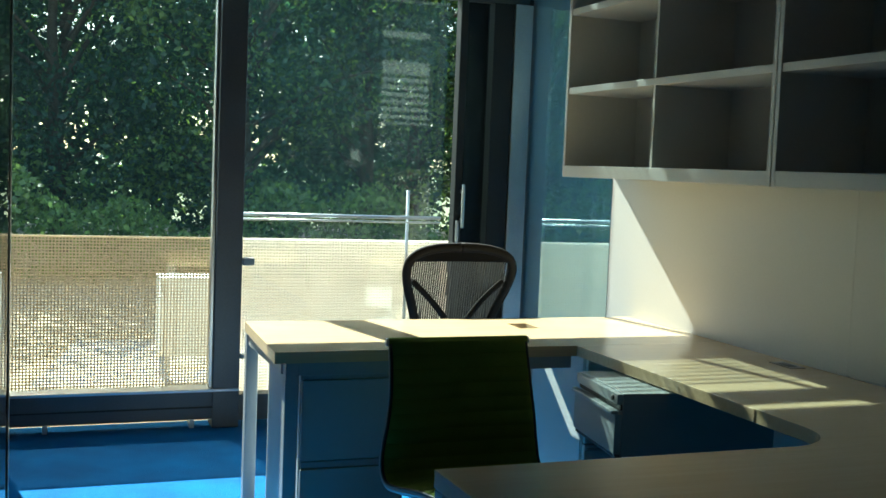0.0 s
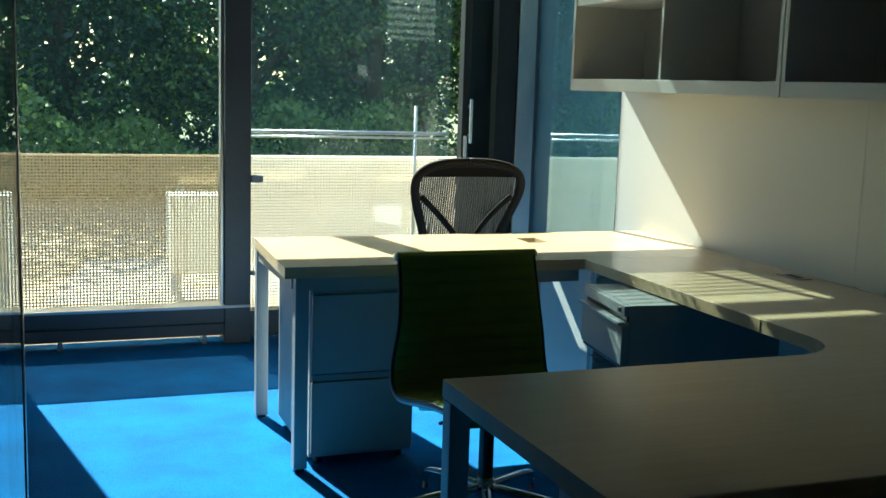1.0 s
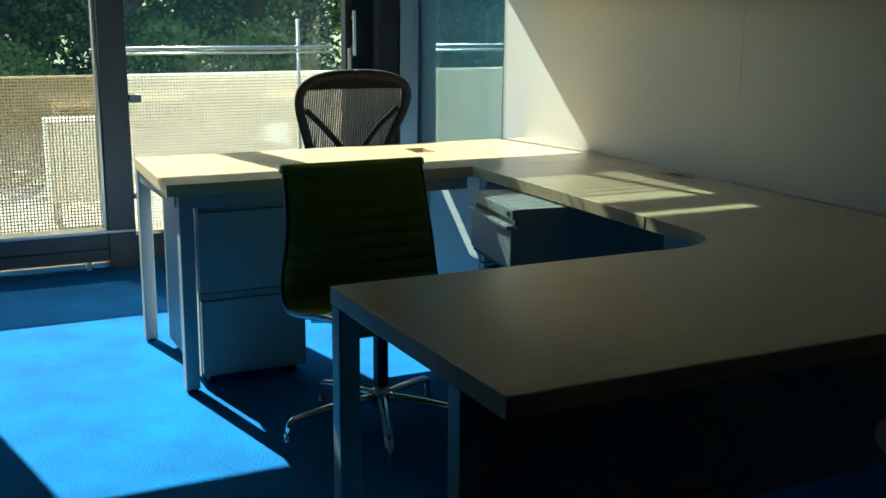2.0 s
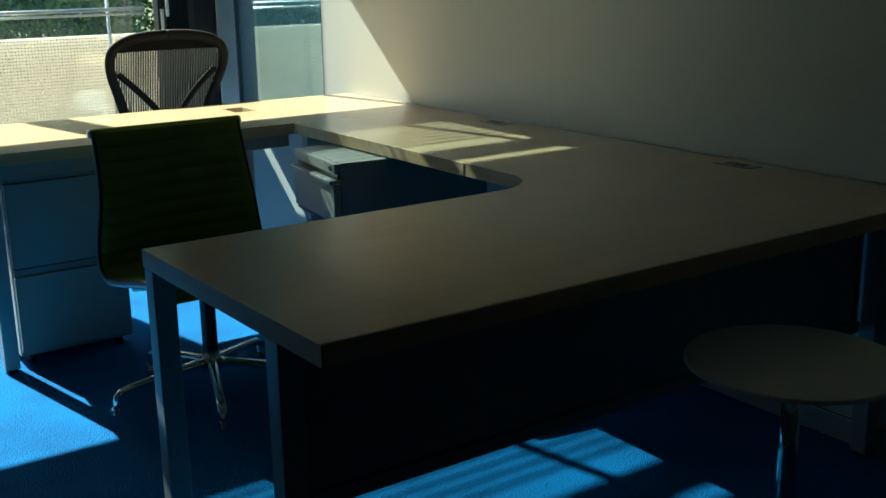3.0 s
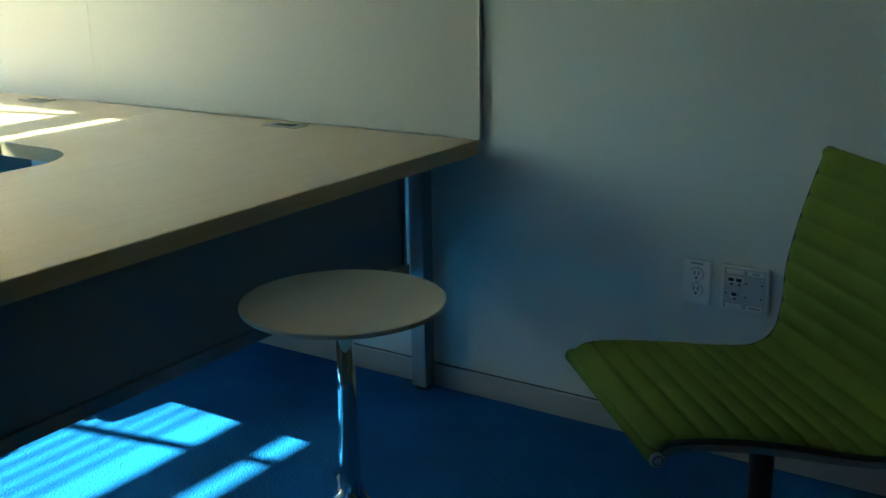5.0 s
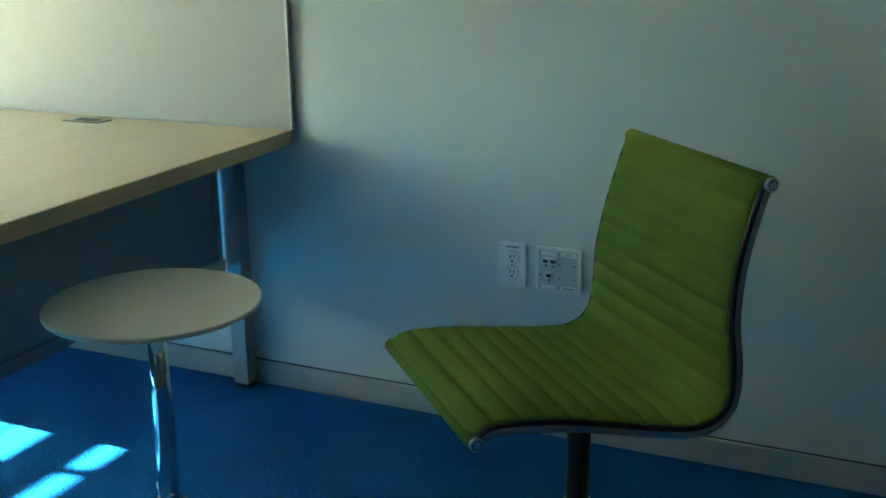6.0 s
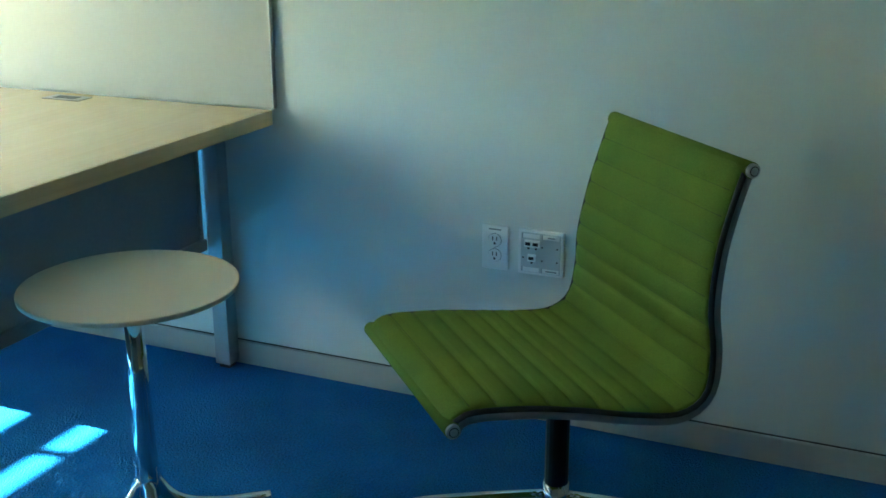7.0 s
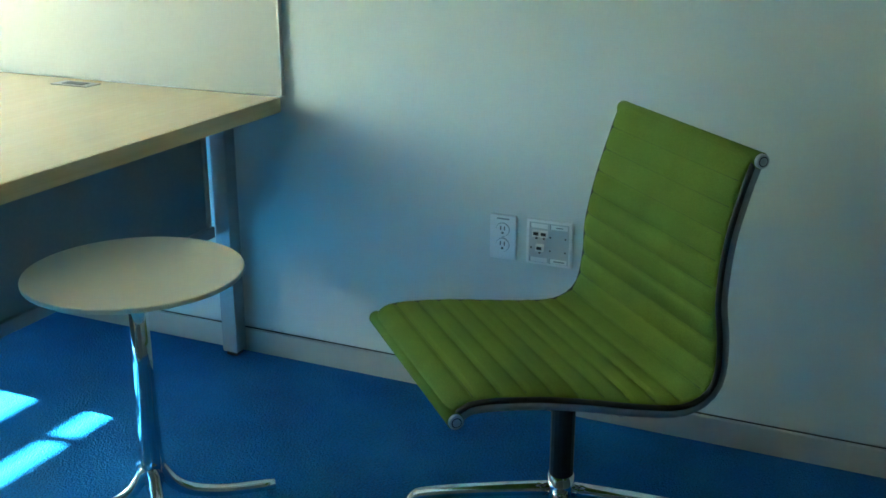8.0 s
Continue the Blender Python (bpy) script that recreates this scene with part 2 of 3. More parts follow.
setting("wall_neighbour", box(3.9, 4.0, YB, YF, 0, ZC), WALL, "plain wall of the next office", "wall")
setting("baseboard", box(XR - 0.012, XR, YB, 3.16, 0.0, 0.068, 0.003), PANEL, "low white painted baseboard along the wall", "baseboard")
# dark strip painted in for the shadow line over the baseboard
setting("baseboard_shadow", box(XR - 0.0035, XR, YB, 3.16, 0.0682, 0.0708), SLOT, "thin dark strip drawn as the shadow line above the baseboard", "trim")
# dark panel put in where the low wall lies in shade
setting("wall_shade", box(XR - 0.004, XR + 0.06, 3.162, 3.53, 0, 0.40), FRAME, "dark panel added in place of shade below the side glass", "panel")
setting("wall_low", box(XR, XR + 0.05, 3.531, YF - 0.02, 0, 0.40), MODESTY, "low grey panel under the side glass", "wall")


# ---- the window front ----
def facade():
    w = tagged(new("window_1"), "floor-to-head window front with dark metal frames and a sliding door", "window", kind="structure")
    w.empty_display_size = 0.1

    def bar(name, x0, x1, z0, z1, y0=YF - 0.05, y1=YF + 0.09, m=FRAME, bev=0.004, label=""):
        return part(name, box(x0, x1, y0, y1, z0, z1, bev), m, w, label)

    bar("jamb", XL - 0.15, XL + 0.01, 0, ZC)
    bar("mullion", -1.690, -1.555, 0, 2.30, YF - 0.06)
    bar("edge_trim", -1.708, -1.692, 0.2, 2.30, YF - 0.03, YF + 0.02, ALU, 0.002, "thin silver glazing edge")
    bar("sliding_stile", -0.405, -0.362, 0.04, 2.30, YF - 0.07, YF + 0.0, DARK_FRAME)
    bar("stile", -0.205, -0.087, 0.0, 2.30, YF - 0.06, YF + 0.03, DARK_FRAME)
    bar("post_cover", -0.084, 0.022, 0.0, 2.30, YF - 0.07, YF + 0.04, ALU, 0.004, "pale silver post cover")
    bar("corner_post", 0.025, 0.14, 0.0, ZC, YF - 0.06, YF + 0.05)
    bar("spandrel", XL, 4.0, 2.30, 2.70, YF - 0.015, YF + 0.015)
    bar("head", XL, 4.0, 3.15, 3.29, YF - 0.012, YF + 0.012)
    bar("top_rail", XL, 4.0, 3.35, ZC, YF - 0.012, YF + 0.012)
    for x in (-2.6, -2.01, -1.42, -0.83, -0.24):
        bar("clerestory_mullion", x - 0.018, x + 0.018, 2.70, ZC, YF - 0.02, YF + 0.02)
    # raised bottom rail on small brackets, with a light gap beneath
    bar("bottom_rail", XL, -1.555, 0.045, 0.19, YF - 0.05, YF + 0.06)
    bar("rail_lip", XL, -1.56, 0.105, 0.112, YF - 0.058, YF - 0.048, SLOT, 0.001, "dark shadow groove")
    bar("rail_cap", XL, -1.555, 0.19, 0.205, YF - 0.07, YF + 0.06, ALU, 0.003, "silver rail cap")
    bar("bottom_rail", -1.555, -0.06, 0.03, 0.165, YF - 0.04, YF + 0.06)
    bar("bottom_rail", 0.14, 4.0, 0.03, 0.165, YF - 0.04, YF + 0.06)
    for x in (-2.5, -1.79, -1.63):
        bar("bracket", x - 0.012, x + 0.012, 0.0, 0.046, YF - 0.04, YF + 0.03, ALU, 0.002)
    for x0, x1, z0, z1 in ((XL, -1.69, 0.0, 2.3), (-1.555, -0.40, 0.1, 2.3), (-0.361, -0.206, 0.1, 2.3), (0.14, 1.6, 0.1, 2.3), (1.6, 4.0, 0.1, 2.3),):
        yg = YF + 0.13 if x0 == -1.555 else YF + 0.01
        g = part("pane", box(x0, x1, yg, yg + 0.012, z0, z1), LEFT_GLASS if x1 < -1.6 else NARROW_GLASS if x0 == -0.361 else GLASS, w, "clear window glass")
        g.visible_shadow = False
    part("pane", box(XL, 4.0, YF + 0.014, YF + 0.02, 2.7, 3.45), HIGH_GLASS, w, "tinted high window glass")
    bar("mullion", 1.57, 1.63, 0, 2.3)
    # fine outer louvre blades in front of the high lights
    for i in range(9):
        z = 2.735 + i * 0.05
        bar("louvre_blade", XL, 4.0, z, z + 0.014, YF + 0.12, YF + 0.128, ALU, 0.001)
    # sliding-door pull and latch
    h = bar("door_handle", -0.376, -0.360, 1.06, 1.30, YF - 0.115, YF - 0.095, ALU, 0.005, "silver pull handle")
    part("handle_foot", box(-0.373, -0.364, YF - 0.1, YF - 0.068, 1.09, 1.11, 0.002), ALU, h)
    part("handle_foot", box(-0.373, -0.364, YF - 0.1, YF - 0.068, 1.25, 1.27, 0.002), ALU, h)
    bar("handle_plate", -0.396, -0.378, 0.98, 1.10, YF - 0.084, YF - 0.0705, ALU, 0.003, "silver lock plate")
    bar("latch", -1.556, -1.497, 0.845, 0.885, YF - 0.09, YF - 0.05, LEG, 0.006, "grey door latch")
    bar("latch", -1.556, -1.535, 0.36, 0.385, YF - 0.085, YF - 0.05, LEG, 0.004, "small grey catch")


facade()
side = tagged(new("window_2"), "narrow tinted glass panel between wall end and window front", "window", kind="structure")
sg = part("pane", box(XR + 0.02, XR + 0.032, 3.176, YF - 0.06, 0.402, ZC), SIDE_GLASS, side, "blue-tinted glass")
sg.visible_shadow = False
part("edge_trim", box(XR - 0.012, XR + 0.06, 3.161, 3.175, 0.402, ZC, 0.002), FRAME, side)

# glass door leaf standing open beside the walker
leaf = thing("glass_door", "frameless glass door leaf standing open, metal edge channel", "door", (-2.666, -0.45, 0), -3.5, kind="structure")
leaf.name = "door_1"
dg = part("pane", box(-0.006, 0.006, 0, 0.9, 0.03, 2.3), DOOR_GLASS, leaf)
dg.visible_shadow = False
part("edge_channel", box(-0.008, 0.008, 0.885, 0.905, 0.012, 2.3, 0.002), ALU, leaf)
part("bottom_shoe", box(-0.014, 0.014, 0, 0.9, 0.0, 0.07, 0.003), ALU, leaf)

# ---- outside: terrace, mesh balustrade, rail, trees ----
setting("terrace", box(-40, 40, YF + 0.13, 22, -0.25, -0.06), GRAVEL, "sunlit beige gravel terrace outside", "terrace")
setting("ground", box(-900, 900, 22, 1500, -0.6, -0.3), GROUND, "dry grassy ground running to the horizon", "ground")


def mesh_balustrade():
    t = thing("mesh_balustrade", "beige woven mesh balustrade outside the windows", "balustrade", (0, 4.45, 0))
    z1 = 0.955
    for x0, x1, r, material in ((-3.2, -1.63, 0.0036, SCREEN_WIRE), (-1.61, -0.30, 0.0053, SCREEN_PALE), (0.08, 3.0, 0.0050, SCREEN_PALE)):
        bm = bmesh.new()
        for i in range(int((x1 - x0) / 0.0165) + 1):
            quad_bar(bm, (x0 + i * 0.0165, 0, -0.05), (x0 + i * 0.0165, 0, z1), 0.0034)
        for j in range(60):
            quad_bar(bm, (x0, 0.004, -0.03 + j * 0.0165), (x1, 0.004, -0.03 + j * 0.0165), r)
        part("mesh_panel", bm, material, t)["kind"] = "stuff"
        part("top_edge", box(x0, x1, -0.006, 0.01, z1, z1 + 0.012, 0.002), material, t)
    for x in (-3.0, -1.62, -0.28, 1.2, 2.6):
        part("post", box(x - 0.012, x + 0.012, 0.012, 0.04, -0.06, 1.0, 0.003), LEG, t)


def quad_bar(bm, a, b, r):
    """A thin square bar between two points, four sides only."""
    a, b = Vector(a), Vector(b)
    d = (b - a).normalized()
    u = d.cross(Vector((0, 1, 0))).normalized() * r
    w = Vector((0, 1, 0)) * r
    ring = [[bm.verts.new(p + u * su + w * sw) for su, sw in ((-1, -1), (1, -1), (1, 1), (-1, 1))] for p in (a, b)]
    for k in range(4):
        bm.faces.new((ring[0][k], ring[0][(k + 1) % 4], ring[1][(k + 1) % 4], ring[1][k]))


mesh_balustrade()
fin = thing("balcony_divider", "dark metal balcony divider standing outside the window", "divider", (0, 4.50, 0))
part("sheet", box(-0.270, 0.07, 0, 0.05, -0.06, 3.6, 0.004), DARK_FRAME, fin)
rail = thing("handrail", "double steel handrail above the mesh balustrade", "handrail", (0, 4.40, 0))
for x0, x1 in ((-1.54, -0.40), (0.10, 3.0)):
    part("bar", tube([(x0, 0, 1.098), (x1, 0, 1.098)], 0.010), ALU, rail, smooth=True)
    part("bar", tube([(x0, 0, 1.072), (x1, 0, 1.072)], 0.006), ALU, rail, smooth=True)
# first bar overtops the rail, standing in for a pale reflected line
for x, z in ((-0.59, 1.25), (1.2, 1.09), (2.6, 1.09)):
    part("upright", tube([(x, 0.022, -0.06), (x, 0.022, z)], 0.009, 10), ALU, rail, smooth=True)

def utility_box(at, w, h, label):
    """A sheet-metal box with a flush lid, a door seam and a lock, on four short legs."""
    t = thing("utility_box", label, "utility box", at)
    part("body", box(0, w, 0.004, 0.30, 0.18, h - 0.017, 0.006), WHITE_BOX, t)
    part("lid", box(-0.003, w + 0.003, -0.004, 0.305, h - 0.017, h, 0.004), WHITE_BOX, t)
    part("door", box(0.02, w - 0.02, -0.004, 0.004, 0.21, h - 0.045, 0.002), WHITE_BOX, t)
    part("lock", tube([(w * 0.3, -0.004, h - 0.075), (w * 0.3, -0.010, h - 0.075)], 0.012, 12), LEG, t)
    for x in (0.03, w - 0.06):
        for y in (0.03, 0.24):
            part("leg", box(x, x + 0.03, y, y + 0.03, 0.0, 0.181), LEG, t)


utility_box((-1.80, 5.6, -0.06), 0.44, 0.68, "white metal utility box on short legs on the terrace")


def tree(x, y, height, spread, seed, low=0.6, n=16000, base=-0.3, light=0.27, size=1.0):
    rnd = random.Random(seed)
    t = thing("tree", "broadleaf tree with dense backlit green foliage", "tree", (x, y, base), rnd.uniform(0, 360), "trees beyond the terrace")
    bm = bmesh.new()
    tube(spline([(0, 0, 0), (rnd.uniform(-.15, .15), 0, height * .3), (rnd.uniform(-.3, .3), .1, height * .62), (rnd.uniform(-.3, .3), 0, height * .95)], 5),
         [0.15 - 0.13 * i / 15 for i in range(16)], 9, bm)
    clumps = []
    for i in range(26):
        h = low + (height - low) * (i + rnd.random()) / 26
        a = rnd.uniform(0, 6.28)
        r = spread * (0.35 + 0.65 * math.sin(math.pi * min(1, (h - low * 0.5) / height))) * rnd.uniform(0.5, 1)
        e = Vector((math.cos(a) * r, math.sin(a) * r, h + rnd.uniform(0, .5)))
        tube(spline([(0, 0, h * 0.72), e * 0.5 + Vector((0, 0, h * .40)), e], 4), [0.05 - 0.042 * k / 8 for k in range(9)], 5, bm)
        clumps.append(e)
        clumps.append(e * 0.6 + Vector((0, 0, h * 0.32)))
        for _ in range(2):
            clumps.append(e + Vector((rnd.gauss(0, .6), rnd.gauss(0, .6), rnd.gauss(0, .45))))
    part("trunk", bm, BARK, t, smooth=True)
    for name, m, share in (("crown", LEAF, 1 - light), ("light_crown", LEAF_SUNLIT, light)):
        k = int(n * share)
        rng = np.random.default_rng(seed * 7 + len(name))
        # whole clumps take the sunlit leaf colour
        bright = np.random.default_rng(seed).random(len(clumps)) < light
        pick = np.flatnonzero(bright if name == "light_crown" else np.ones(len(clumps), bool))
        c = np.array([list(v) for v in clumps])[pick[rng.integers(0, len(pick), k)]]
        p = c + rng.normal(0, 1, (k, 3)) * np.array([0.30, 0.30, 0.20]) * (0.6 + 0.4 * size)
        d1 = rng.normal(0, 1, (k, 3))
        d1 /= np.linalg.norm(d1, axis=1)[:, None]
        d2 = np.cross(d1, rng.normal(0, 1, (k, 3)))
        d2 /= np.linalg.norm(d2, axis=1)[:, None]
        s = rng.uniform(0.028, 0.072, (k, 1)) * size
        v = np.stack([p - d1 * s, p + d2 * s * 0.55, p + d1 * s, p - d2 * s * 0.55], 1).reshape(-1, 3)
        me = bpy.data.meshes.new(name)
        me.from_pydata(v.tolist(), [], np.arange(k * 4).reshape(-1, 4).tolist())
        me.materials.append(m)
        ob = new(name, me)
        ob.parent = t
        ob["kind"] = "stuff"


for i, (x, y, h, s) in enumerate(((-4.6, 14.0, 5.6, 2.2), (-2.2, 15.2, 6.2, 2.3), (0.2, 13.8, 5.6, 2.2), (2.4, 15.4, 6.4, 2.4), (4.8, 14.0, 5.8, 2.3), (7.2, 15.6, 6.2, 2.4),
                                  (-3.2, 18.5, 8.6, 2.6), (0.9, 18.0, 8.8, 2.6), (4.4, 18.8, 8.6, 2.7), (8.2, 19.5, 8.8, 2.7), (-6.8, 17.5, 8.5, 2.6))):
    tree(x, y, h, s, 11 + i, n=23000 if i < 6 else 14000, light=0.34)
for i, x in enumerate((-9.0, -5.8, -2.8, 0.4, 3.4, 6.6, 9.8, 13.0)):
    tree(x, 24.5 + i % 2 * 2.5, 9.6 + i % 3 * 1.2, 3.2, 41 + i, n=11000, low=0.3, light=0.2, size=2.6)


def hedge():
    t = thing("hedge", "low leafy shrubs below the trees", "hedge", (0, 12.0, -0.3))
    rng = np.random.default_rng(5)
    k = 26000
    x = rng.uniform(-7, 9, k)
    top = 1.15 + 0.25 * np.sin(x * 1.7) + 0.2 * np.sin(x * 4.1 + 1)
    p = np.stack([x, rng.normal(0, 0.45, k), rng.uniform(0.0, 1, k) ** 0.7 * top], 1)
    d1 = rng.normal(0, 1, (k, 3))
    d1 /= np.linalg.norm(d1, axis=1)[:, None]
    d2 = np.cross(d1, rng.normal(0, 1, (k, 3)))
    d2 /= np.linalg.norm(d2, axis=1)[:, None]
    s = rng.uniform(0.025, 0.06, (k, 1))
    v = np.stack([p - d1 * s, p + d2 * s * 0.6, p + d1 * s, p - d2 * s * 0.6], 1).reshape(-1, 3)
    me = bpy.data.meshes.new("leaves")
    me.from_pydata(v.tolist(), [], np.arange(k * 4).reshape(-1, 4).tolist())
    me.materials.append(LEAF_SUNLIT)
    ob = new("leaves", me)
    ob.parent = t
    ob["kind"] = "stuff"


hedge()

# ---- wall panels and shelving ----
DZ = 0.74
for y0, y1 in ((0.0, 1.5112), (1.512, 3.16)):
    p = thing("wall_panel", "white laminate wall panel above the worktop", "wall panel", (0, 0, 0), group="wall panels")
    part("board", box(0.0, 0.0155, y0, y1, 0.742 if y0 == 0.0 else 0.62, 1.368, 0.0008), PANEL, p)
    if y0 == 0.0:
        part("end_trim", box(-0.001, 0.0155, -0.006, -0.0005, 0.742, 1.368, 0.002), ALU, p, "thin grey metal end trim")


def shelf_unit(y0, y1, mids):
    """Open pigeonhole shelf hung on the wall."""
    t = thing("shelf_unit", "grey laminate open pigeonhole shelf hung on the wall", "shelf", (0, 0, 0), group="shelves over the desk")
    z0, z1, d = 1.368, 2.45, -0.35
    part("bottom_panel", box(d, 0.0155, y0, y1, z0, z0 + 0.05, 0.002), SHELF, t)
    part("top_panel", box(d, 0.0155, y0, y1, z1 - 0.03, z1, 0.002), SHELF, t)
    part("back_panel", box(0.002, 0.0145, y0 + 0.01, y1 - 0.01, z0 + 0.04, z1 - 0.02), SHELF, t)
    for a in (y0, y1 - 0.02):
        part("side_panel", box(d - 0.001, 0.015, a, a + 0.02, z0 - 0.001, z1 + 0.001, 0.002), SHELF, t)
    for z in (1.733, 2.078):
        part("shelf_board", box(d + 0.003, 0.001, y0 + 0.02, y1 - 0.02, z, z + 0.028, 0.002), SHELF, t)
    for m in mids:
        for za, zb in ((z0 + 0.05, 1.733), (1.761, 2.078), (2.106, z1 - 0.03)):
            part("divider", box(d + 0.004, 0.001, m - 0.008, m + 0.008, za, zb, 0.001), SHELF, t)


shelf_unit(1.526, 3.0, (2.265,))
shelf_unit(0.03, 1.522, (0.77,))

# ---- the U-shaped desk ----
NX, FX, IX = -1.757, -1.797, -0.648
NY, FY0, FY1, RY = 0.754, 2.218, 2.935, 1.136
R = 0.17
arc = [(IX - R + R * math.sin(a), NY + R - R * math.cos(a)) for a in [math.pi / 2 * k / 10 for k in range(11)]]


desk = thing("desk", "U-shaped light maple desk on a silver steel frame", "desk")


def worktop(name, outline, label):
    return part("worktop", prism(outline, DZ - 0.04, DZ, 0.0015), MAPLE, desk, label)


corner = worktop("corner_worktop", [(NX + 0.012, 0), (-0.003, 0), (-0.003, RY), (IX, RY)] + arc[::-1] + [(NX, NY)], "light maple corner worktop with a rounded inner corner")
ret = worktop("return_worktop", [(IX, RY + 0.0015), (-0.003, RY + 0.0015), (-0.003, FY0 - 0.001), (IX, FY0 - 0.001)], "light maple return worktop along the wall")
# added opening, placed so that a streak of sun falls on the cabinet
HX0, HX1, HY0, HY1 = -0.692, -0.600, 2.645, 2.775


def far_worktop():
    """The window-side worktop with a cut-out added right through it to throw a sun streak."""
    bm = prism([(FX, FY0), (HX0, FY0), (HX0, FY1), (FX + 0.03, FY1)], DZ - 0.04, DZ)
    for x0, x1, y0, y1 in ((HX0, HX1, FY0, HY0), (HX0, HX1, HY1, FY1), (HX1, -0.003, FY0, FY1)):
        box(x0, x1, y0, y1, DZ - 0.04, DZ, bm=bm)
    ob = part("worktop", bm, MAPLE, desk, "light maple worktop facing the window, sunlit")
    ring = bmesh.new()
    for x0, x1, y0, y1 in ((HX0, HX0 + 0.003, HY0, HY1), (HX1 - 0.003, HX1, HY0, HY1), (HX0, HX1, HY0, HY0 + 0.003), (HX0, HX1, HY1 - 0.003, HY1)):
        box(x0, x1, y0, y1, DZ - 0.04, DZ + 0.0015, bm=ring)
    part("opening_ring", ring, MAPLE, ob, "slim maple-coloured ring lining the opening added for a sun streak")


far_worktop()


def desk_frame():
    t = desk
    w = 0.048
    for x, y in ((NX + 0.01, 0.15), (NX, NY - w - 0.004), (-0.048, 0.15), (FX + 0.04, FY0 + 0.004), (FX + 0.03, FY1 - w - 0.004)):
        leg = part("leg", box(x, x + w, y, y + w, 0.012, DZ - 0.0405, 0.003), LEG, t)
        part("foot", box(x + 0.008, x + w - 0.008, y + 0.008, y + w - 0.008, 0.0, 0.013), BLACK, leg)
    part("rail", box(FX + 0.034, FX + w, FY0 + w, FY1 - w - 0.004, DZ - 0.085, DZ - 0.0405, 0.002), LEG, t)
    part("rail", box(NX + w, -0.055, NY - w, NY - 0.012, DZ - 0.085, DZ - 0.0405, 0.002), LEG, t)
    part("rail", box(FX + w, IX - 0.02, FY0 + 0.006, FY0 + 0.05, DZ - 0.085, DZ - 0.0405, 0.002), LEG, t)


desk_frame()
mod = part("modesty_panel", box(NX + 0.05, -0.085, 0.195, 0.21, 0.385, DZ - 0.041, 0.002), MODESTY, desk, "grey steel modesty panel")
part("bottom_rail", box(NX + 0.05, -0.06, 0.188, 0.214, 0.352, 0.384, 0.003), MODESTY, mod, "folded lower lip")
part("end_rail", box(-0.084, -0.07, 0.19, 0.213, 0.384, DZ - 0.041, 0.002), LEG, mod, "slim steel end rail")
# added panel that keeps dappled sun off the file cabinet side
back = part("modesty_panel", box(-0.80, -0.604, 2.895, 2.907, 0.32, DZ - 0.041, 0.002), MODESTY, desk, "grey steel panel added under the far worktop to block sun")
for x in (-0.78, -0.64):
    part("bracket", box(x, x + 0.03, 2.885, 2.8955, 0.50, DZ - 0.0405, 0.001), LEG, back)
for n_, o in (("edge_band", box(NX + 0.012, -0.003, -0.002, -0.0002, DZ - 0.0385, DZ - 0.0015)), ("edge_band", box(FX, IX, FY0 - 0.002, FY0 - 0.0002, DZ - 0.0385, DZ - 0.0015)),
              ("edge_band", box(IX - 0.002, IX - 0.0002, RY + 0.002, FY0 - 0.002, DZ - 0.0385, DZ - 0.0015)), 
              ):
    part(n_, o, MAPLE_EDGE, desk, "maple edge band")


def grommet(y):
    g = part("cable_grommet", box(-0.108, -0.048, y - 0.062, y + 0.062, DZ + 0.0004, DZ + 0.003, 0.001), BRONZE, desk, "dull bronze cable grommet")
    part("opening", box(-0.094, -0.062, y - 0.036, y + 0.036, DZ + 0.0032, DZ + 0.0042), SLOT, g, "dark cable opening")


grommet(1.725)
grommet(0.605)


def pedestal(at, turn, w, d, h, splits, stripe_label):
    """A drawer pedestal; the front looks along local -y."""
    t = thing("drawer_pedestal", stripe_label, "pedestal", at, turn, "drawer pedestals")
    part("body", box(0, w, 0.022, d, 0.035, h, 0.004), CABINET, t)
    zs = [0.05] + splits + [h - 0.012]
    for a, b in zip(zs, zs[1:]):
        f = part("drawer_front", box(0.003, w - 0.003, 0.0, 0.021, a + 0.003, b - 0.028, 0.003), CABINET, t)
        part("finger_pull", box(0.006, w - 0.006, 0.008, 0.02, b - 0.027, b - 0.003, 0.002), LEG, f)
    part("lock", tube([(w - 0.045, 0.002, h - 0.05), (w - 0.045, -0.003, h - 0.05)], 0.009, 12), CHROME, t, "small chrome lock")
    for x, y in ((0.04, 0.06), (w - 0.04, 0.06), (0.04, d - 0.05), (w - 0.04, d - 0.05)):
        part("caster", tube([(x - 0.012, y, 0.018), (x + 0.012, y, 0.018)], 0.018, 12), BLACK, t, smooth=True)


pedestal((-1.692, 2.25, 0), 0, 0.385, 0.56, 0.672, [0.345], "pale grey steel two-drawer pedestal under the far worktop")


